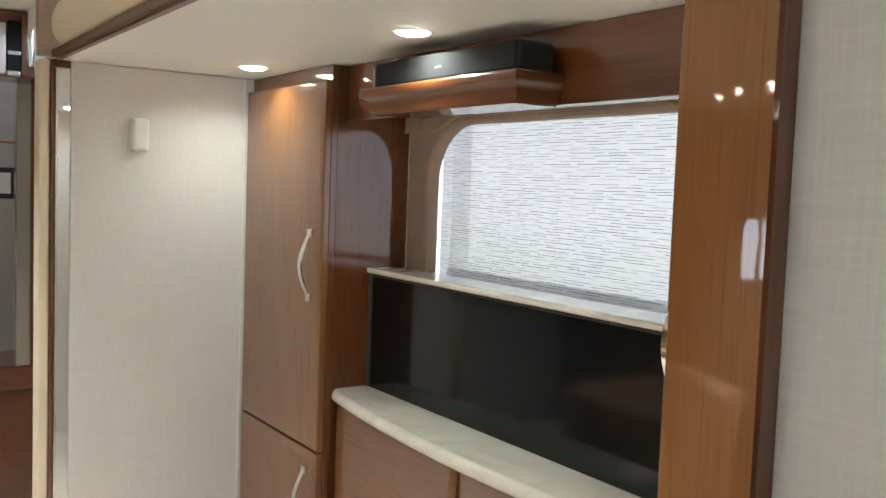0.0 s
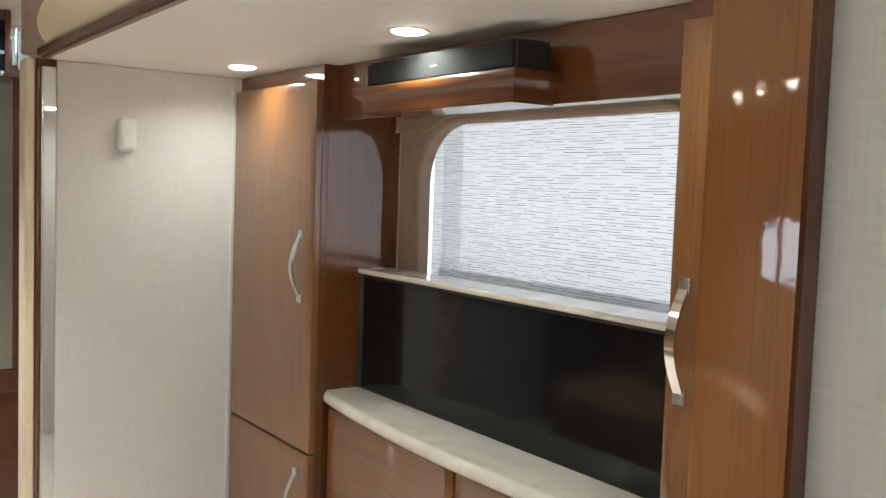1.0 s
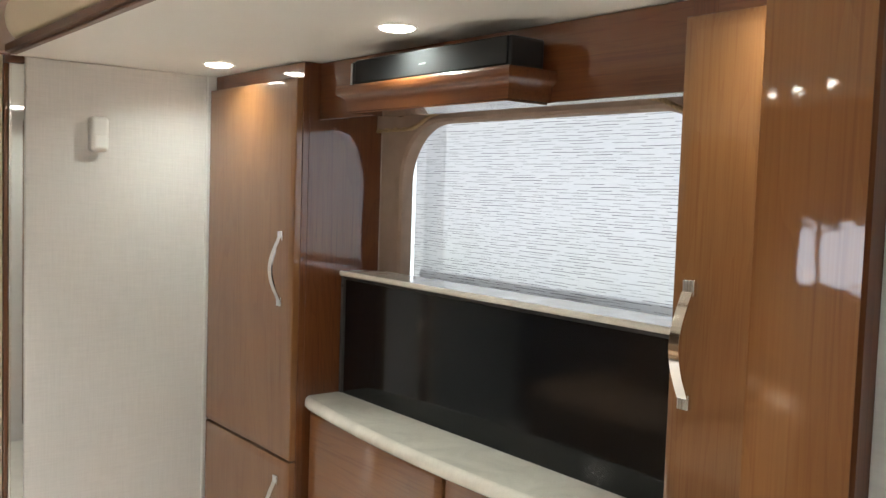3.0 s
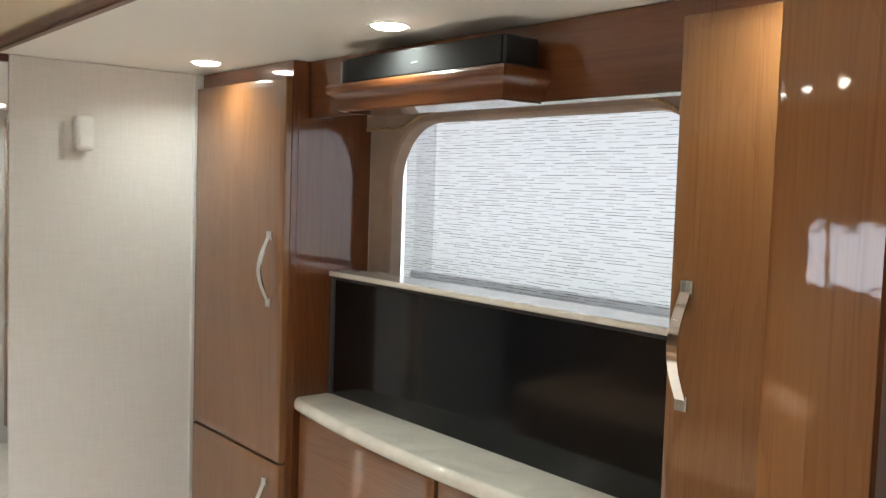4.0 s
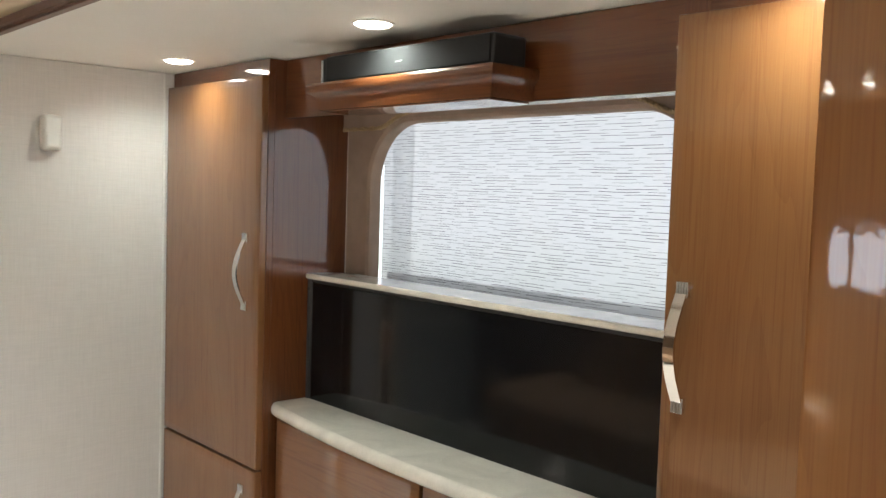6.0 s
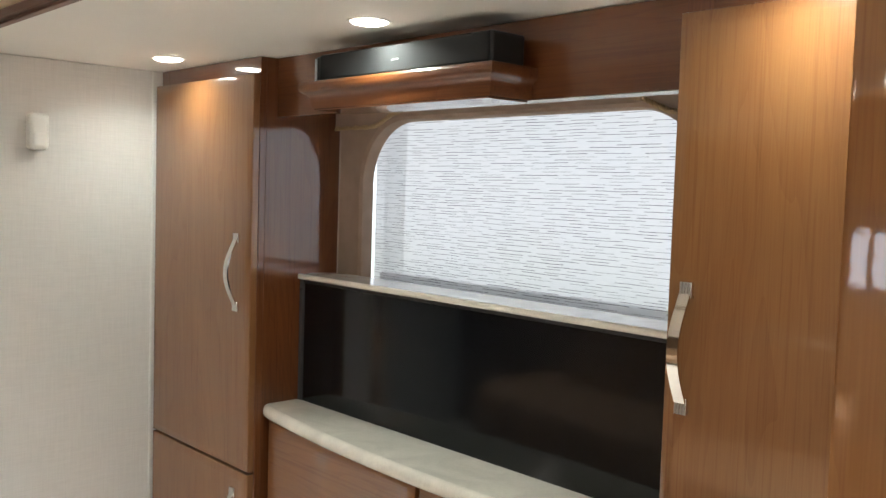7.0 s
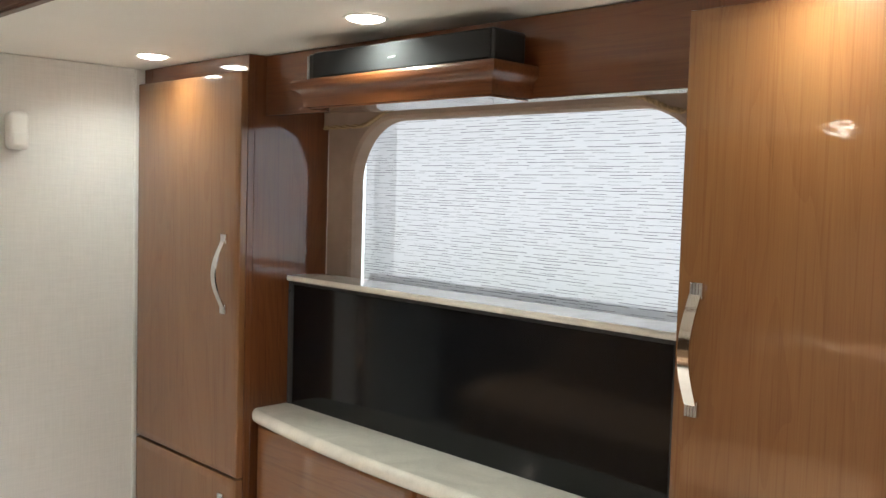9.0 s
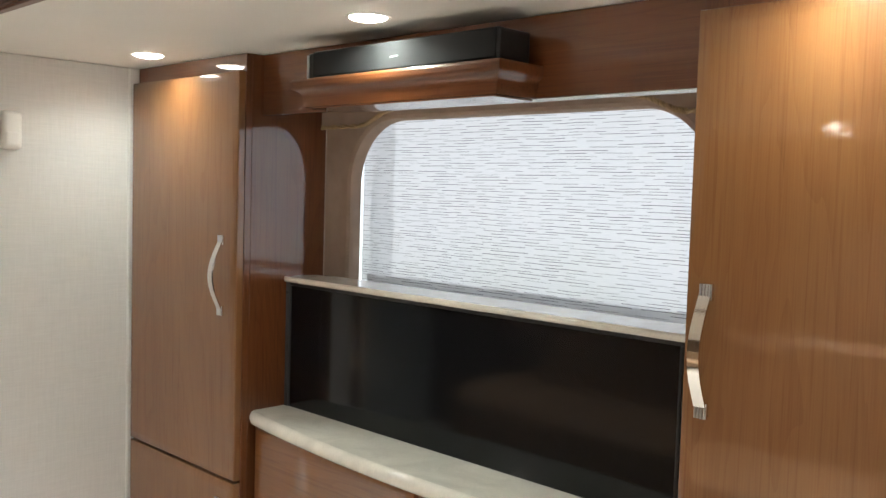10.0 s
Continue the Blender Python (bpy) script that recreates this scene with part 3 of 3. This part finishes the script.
TV_TOP = 1.262
tv = thing("television", 0.70, 0.2, TOP, "black flat television rising out of the worktop under a stone lid", "television")
part("screen_housing", box(0.088, 1.335, 0.1740, 0.2070, TOP - 0.006, TV_TOP - 0.016, 0.003), BLACK, tv)
part("screen", box(0.094, 1.329, 0.1705, 0.1745, TOP - 0.003, TV_TOP - 0.025, 0.001, 1), SCREEN, tv, "glossy dark blank screen")
part("bezel", box(0.0885, 1.3345, 0.1695, 0.1755, TV_TOP - 0.025, TV_TOP - 0.0165, 0.001, 1), BLACK, tv)
part("bezel", box(0.0885, 0.0945, 0.1695, 0.1755, TOP - 0.003, TV_TOP - 0.0255, 0.001, 1), BLACK, tv)
part("bezel", box(1.3285, 1.3345, 0.1695, 0.1755, TOP - 0.003, TV_TOP - 0.0255, 0.001, 1), BLACK, tv)
lift = part("lift_plate", box(0.0725, 0.0878, 0.1665, 0.1990, TOP - 0.004, TV_TOP - 0.0165, 0.001, 1), ALU, tv, "dark grey metal lift rail")
part("screw", prism([(0.0805 + 0.005 * math.cos(k * math.pi / 6), TV_TOP - 0.045 + 0.005 * math.sin(k * math.pi / 6)) for k in range(12)], "y", 0.1640, 0.1663), BLACK, lift)
part("lid", prism([(0.075, 0.1600), (1.36, 0.1600), (1.375, 0.1700), (1.375, 0.292), (0.085, 0.292), (0.048, 0.1820), (0.052, 0.1640)], "z", TV_TOP - 0.016, TV_TOP, 0.005, 3), SOLID, tv, "cream solid-surface lid")

# ---- spots in the slide-out ceiling ----
def dome(x, y, z, r, h):
    """A shallow round lens that bulges downwards."""
    bm = bmesh.new()
    rings = [[bm.verts.new((x + r * math.cos(radians(b)) * math.cos(math.pi * i / 24), y + r * math.cos(radians(b)) * math.sin(math.pi * i / 24), z - h * math.sin(radians(b)))) for i in range(48)] for b in (0, 15, 30, 45, 60, 75)]
    foot = bm.verts.new((x, y, z - h))
    for a, b in zip(rings, rings[1:]):
        for i in range(48):
            bm.faces.new((a[i], a[(i + 1) % 48], b[(i + 1) % 48], b[i]))
    for i in range(48):
        bm.faces.new((rings[-1][i], rings[-1][(i + 1) % 48], foot))
    bm.faces.new(rings[0])
    return bm


def ceiling_spot(x, y, z, watts, label, group, spread, color):
    s = thing("ceiling_spot", x, y, z - 0.011, label, "ceiling light", group)
    part("trim_ring", disc(x, y, z + 0.001, 0.041, 0.049, 0.0030, 56), WHITE, s)
    part("lens", dome(x, y, z - 0.001, 0.0405, 0.0085), LENS, s, "glowing warm lens")
    area("ceiling_spot_light", x, y, z - 0.0105, 0.078, watts, color, (0, 0, -1), spread)


for x in (-0.222, 0.725, 1.672):
    ceiling_spot(x, -0.108, CEIL, SPOT_W, "round recessed spot light, lit warm white", "spots in the slide-out ceiling", 150, GOLD)
setting("soffit", box(-4.0, 5.0, -2.499, -2.02, 1.80, ROOM - 0.001, 0.004), CEILING, "cream lowered ceiling across the aisle", "ceiling")
for row, y, z in (((-0.9, 0.25, 1.43, 3.1), -1.3, ROOM), ((-0.9, 0.84, 1.08, 1.38, 3.9), -2.10, 1.80)):
    for x in row:
        ceiling_spot(x, y, z, ROOM_W, "round recessed coach light, lit warm white", "spots in the coach ceiling", 100, WARM)

# ---- wall sensor ----
sensor = thing("motion_sensor", WALL_L + 0.02, -0.372, 1.60, "white plastic wall sensor on the linen wall", "sensor")
part("body", box(WALL_L, WALL_L + 0.044, -0.404, -0.347, 1.600, 1.709, 0.013, 5), WHITE, sensor)
part("lens_window", box(WALL_L + 0.020, WALL_L + 0.0465, -0.400, -0.351, 1.604, 1.655, 0.012, 5), PAPER, sensor, "milky curved lens")

# ---- slide-out trim ----
jamb = thing("slide_out_jamb", 2.04, -0.62, 0, "broad glossy cherry trim board on the slide-out edge", "trim", kind="structure")
part("jamb_board", prism([(1.997, -0.6025), (1.997, -0.630), (1.9985, -0.633), (2.002, -0.6338), (2.0865, -0.6255), (2.0865, -0.6025)], "z", 0, ROOM - 0.001), JAMB_WOOD, jamb)
# the board's own side edge, its shade put in as darker wood
part("edge_moulding", prism([(2.0868, -0.6025), (2.0868, -0.6254), (2.0898, -0.6225), (2.0905, -0.6025)], "z", 0, ROOM - 0.001), CHERRY, jamb, "shaded side edge of the trim board, in darker wood", False)

post = thing("slide_out_post", -0.57, -0.64, 0, "mirror-edged post with cream leather strip", "trim", kind="structure")
part("mirror_strip", box(WALL_L - 0.045, WALL_L - 0.006, -0.630, -0.586, 0, CEIL - 0.024, 0.001, 1), MIRROR, post, "narrow mirror strip")
part("wood_strip", box(WALL_L - 0.06, WALL_L - 0.008, -0.643, -0.6305, 0, CEIL - 0.024, 0.003), CHERRY, post)
part("cross_piece", box(WALL_L - 0.06, WALL_L - 0.002, -0.642, -0.586, CEIL - 0.023, CEIL - 0.001, 0.002), TRIM, post)
part("chrome_strip", box(WALL_L - 0.0055, WALL_L - 0.001, -0.630, -0.6235, 0, CEIL - 0.024, 0.001, 1), CHROME, post, "bright chrome edge strip")
part("leather_strip", box(WALL_L - 0.10, WALL_L - 0.014, -0.676, -0.6435, 0, 1.877, 0.008, 3), CREAM, post, "cream leather strip")

head = thing("slide_out_header", 0.7, -0.66, CEIL, "padded cream leather roll over a cherry trim strip", "header", kind="structure")
part("trim_strip", box(-0.50, 1.992, -0.652, -0.6215, 1.877, 1.900, 0.004), TRIM, head)
part("lower_strip", box(-0.48, 1.99, -0.641, -0.6235, 1.870, 1.8768, 0.001, 1), TRIM, head)
rings = []
bm = bmesh.new()
for i in range(60):
    x = -0.48 + 2.47 * i / 59
    k = min(1.0, 0.35 + (x + 0.48) / 0.05 * 0.65)
    rings.append([bm.verts.new((x, -0.625 + 0.045 * k * math.cos(radians(a)), 1.972 + 0.072 * k * math.sin(radians(a)))) for a in range(0, 360, 15)])
for a, b in zip(rings, rings[1:]):
    for k in range(24):
        bm.faces.new((a[k], a[(k + 1) % 24], b[(k + 1) % 24], b[k]))
bm.faces.new(rings[0]), bm.faces.new(rings[-1])
part("padded_roll", bm, CREAM, head, "padded cream leather roll")
part("end_block", box(-0.545, -0.502, -0.690, -0.6185, 1.878, ROOM - 0.002, 0.006), SUEDE, head, "taupe padded end block")

# ---- the end of the coach ----
cab = thing("rear_cabinet", -1.9, -0.6, 0, "low dark cherry cabinet with a lighter top rail", "cabinet")
part("body", box(-1.998, -1.62, -1.10, 0.09, 0.0, 0.60, 0.003), CHERRY_LONG, cab)
part("top_rail", box(-1.998, -1.60, -1.11, 0.095, 0.60, 0.70, 0.008, 3), CHERRY_LONG, cab, "lighter rounded top rail")
pic = thing("picture_frame", -1.99, -0.66, 1.40, "small black framed notice on the grey wall", "picture frame")
part("frame", box(-1.999, -1.985, -0.690, -0.512, 1.395, 1.535, 0.003), BLACK, pic)
part("sheet", box(-1.9855, -1.983, -0.667, -0.535, 1.418, 1.512), PAPER, pic)
tagged(part("wall_rail", box(-1.999, -1.990, -0.95, -0.470, 1.645, 1.652, 0.001, 1), JAMB_WOOD, None, "thin orange wood rail on the grey wall"), "", "trim", kind="structure")
col = thing("chrome_pillar", -1.6, -0.50, 0.7, "chrome-edged grey pillar beside the passage", "pillar", kind="structure")
part("shaft", box(-1.66, -1.60, -0.573, -0.517, 0.701, ROOM - 0.002, 0.004), OLIVE, col)
part("chrome_edge", box(-1.62, -1.597, -0.5765, -0.5735, 0.702, ROOM - 0.004, 0.001, 1), CHROME, col)
part("dark_edge", box(-1.63, -1.598, -0.5165, -0.490, 0.702, ROOM - 0.004, 0.002), CHERRY, col, "dark lacquered edge strip")
high = thing("overhead_cabinet", -1.3, -0.6, 1.85, "overhead cabinet with chrome-framed black glossy front near the passage", "cabinet")
part("body", box(-1.35, -1.10, -0.86, -0.20, 1.86, ROOM - 0.002, 0.006), CHERRY, high)
part("dark_front", box(-1.0995, -1.088, -0.686, -0.641, 1.884, 2.060, 0.002), SCREEN, high, "black glossy cabinet front")
part("lower_rail", box(-1.0995, -1.084, -0.690, -0.641, 1.862, 1.8835, 0.005, 3), CHROME, high, "polished chrome rail")
part("middle_rail", box(-1.0875, -1.083, -0.685, -0.642, 1.938, 1.952, 0.002), CHROME, high, "polished chrome rail")
part("upright", box(-1.0995, -1.080, -0.6405, -0.623, 1.868, ROOM - 0.004, 0.002), CHERRY, high)
part("chrome_upright", box(-1.0995, -1.078, -0.6225, -0.600, 1.900, ROOM - 0.006, 0.006, 3), CHROME, high, "polished chrome upright")
part("chrome_upright", box(-1.0995, -1.086, -0.5995, -0.560, 1.888, ROOM - 0.006, 0.004), CHROME, high, "polished chrome upright")
part("metal_side", box(-1.0995, -1.090, -0.86, -0.691, 1.868, 2.050, 0.003), STEEL, high, "brushed metal side panel")

# ---- across the aisle ----
win2 = thing("window_2", 1.7, -2.52, 1.15, "aisle window with a dark frame", "window", kind="structure")
part("window_frame", board_with_opening(0.85, 2.42, 1.21, 1.51, rounded(0.94, 2.33, 1.275, 1.445, 0.02), -2.545, -2.505, 0.003), ALU, win2)
part("mullion", box(1.12, 1.155, -2.54, -2.51, 1.265, 1.455, 0.003), ALU, win2)
part("mullion", box(1.80, 1.83, -2.54, -2.51, 1.265, 1.455, 0.003), ALU, win2)
couch = thing("sofa", 0.1, -2.1, 0, "tan leather sofa with a rounded back across the aisle", "sofa")
part("seat", box(-0.90, 1.15, -2.35, -1.72, 0.12, 0.46, 0.05, 4), SOFA, couch)
back_line = [(-0.98 + 0.75 * (1 - math.cos(radians(a))), 0.30 + 0.65 * math.sin(radians(a))) for a in range(0, 91, 6)]
part("backrest", prism(back_line + [(1.10, 0.95), (1.15, 0.90), (1.15, 0.30)], "y", -2.48, -2.28, 0.03, 4), SOFA, couch, "high rounded sofa back")
for a, high_z in ((-1.10, 0.50), (1.15, 0.66)):
    part("armrest", box(a, a + 0.20, -2.45, -1.70, 0.0, high_z, 0.08, 5), SOFA, couch)
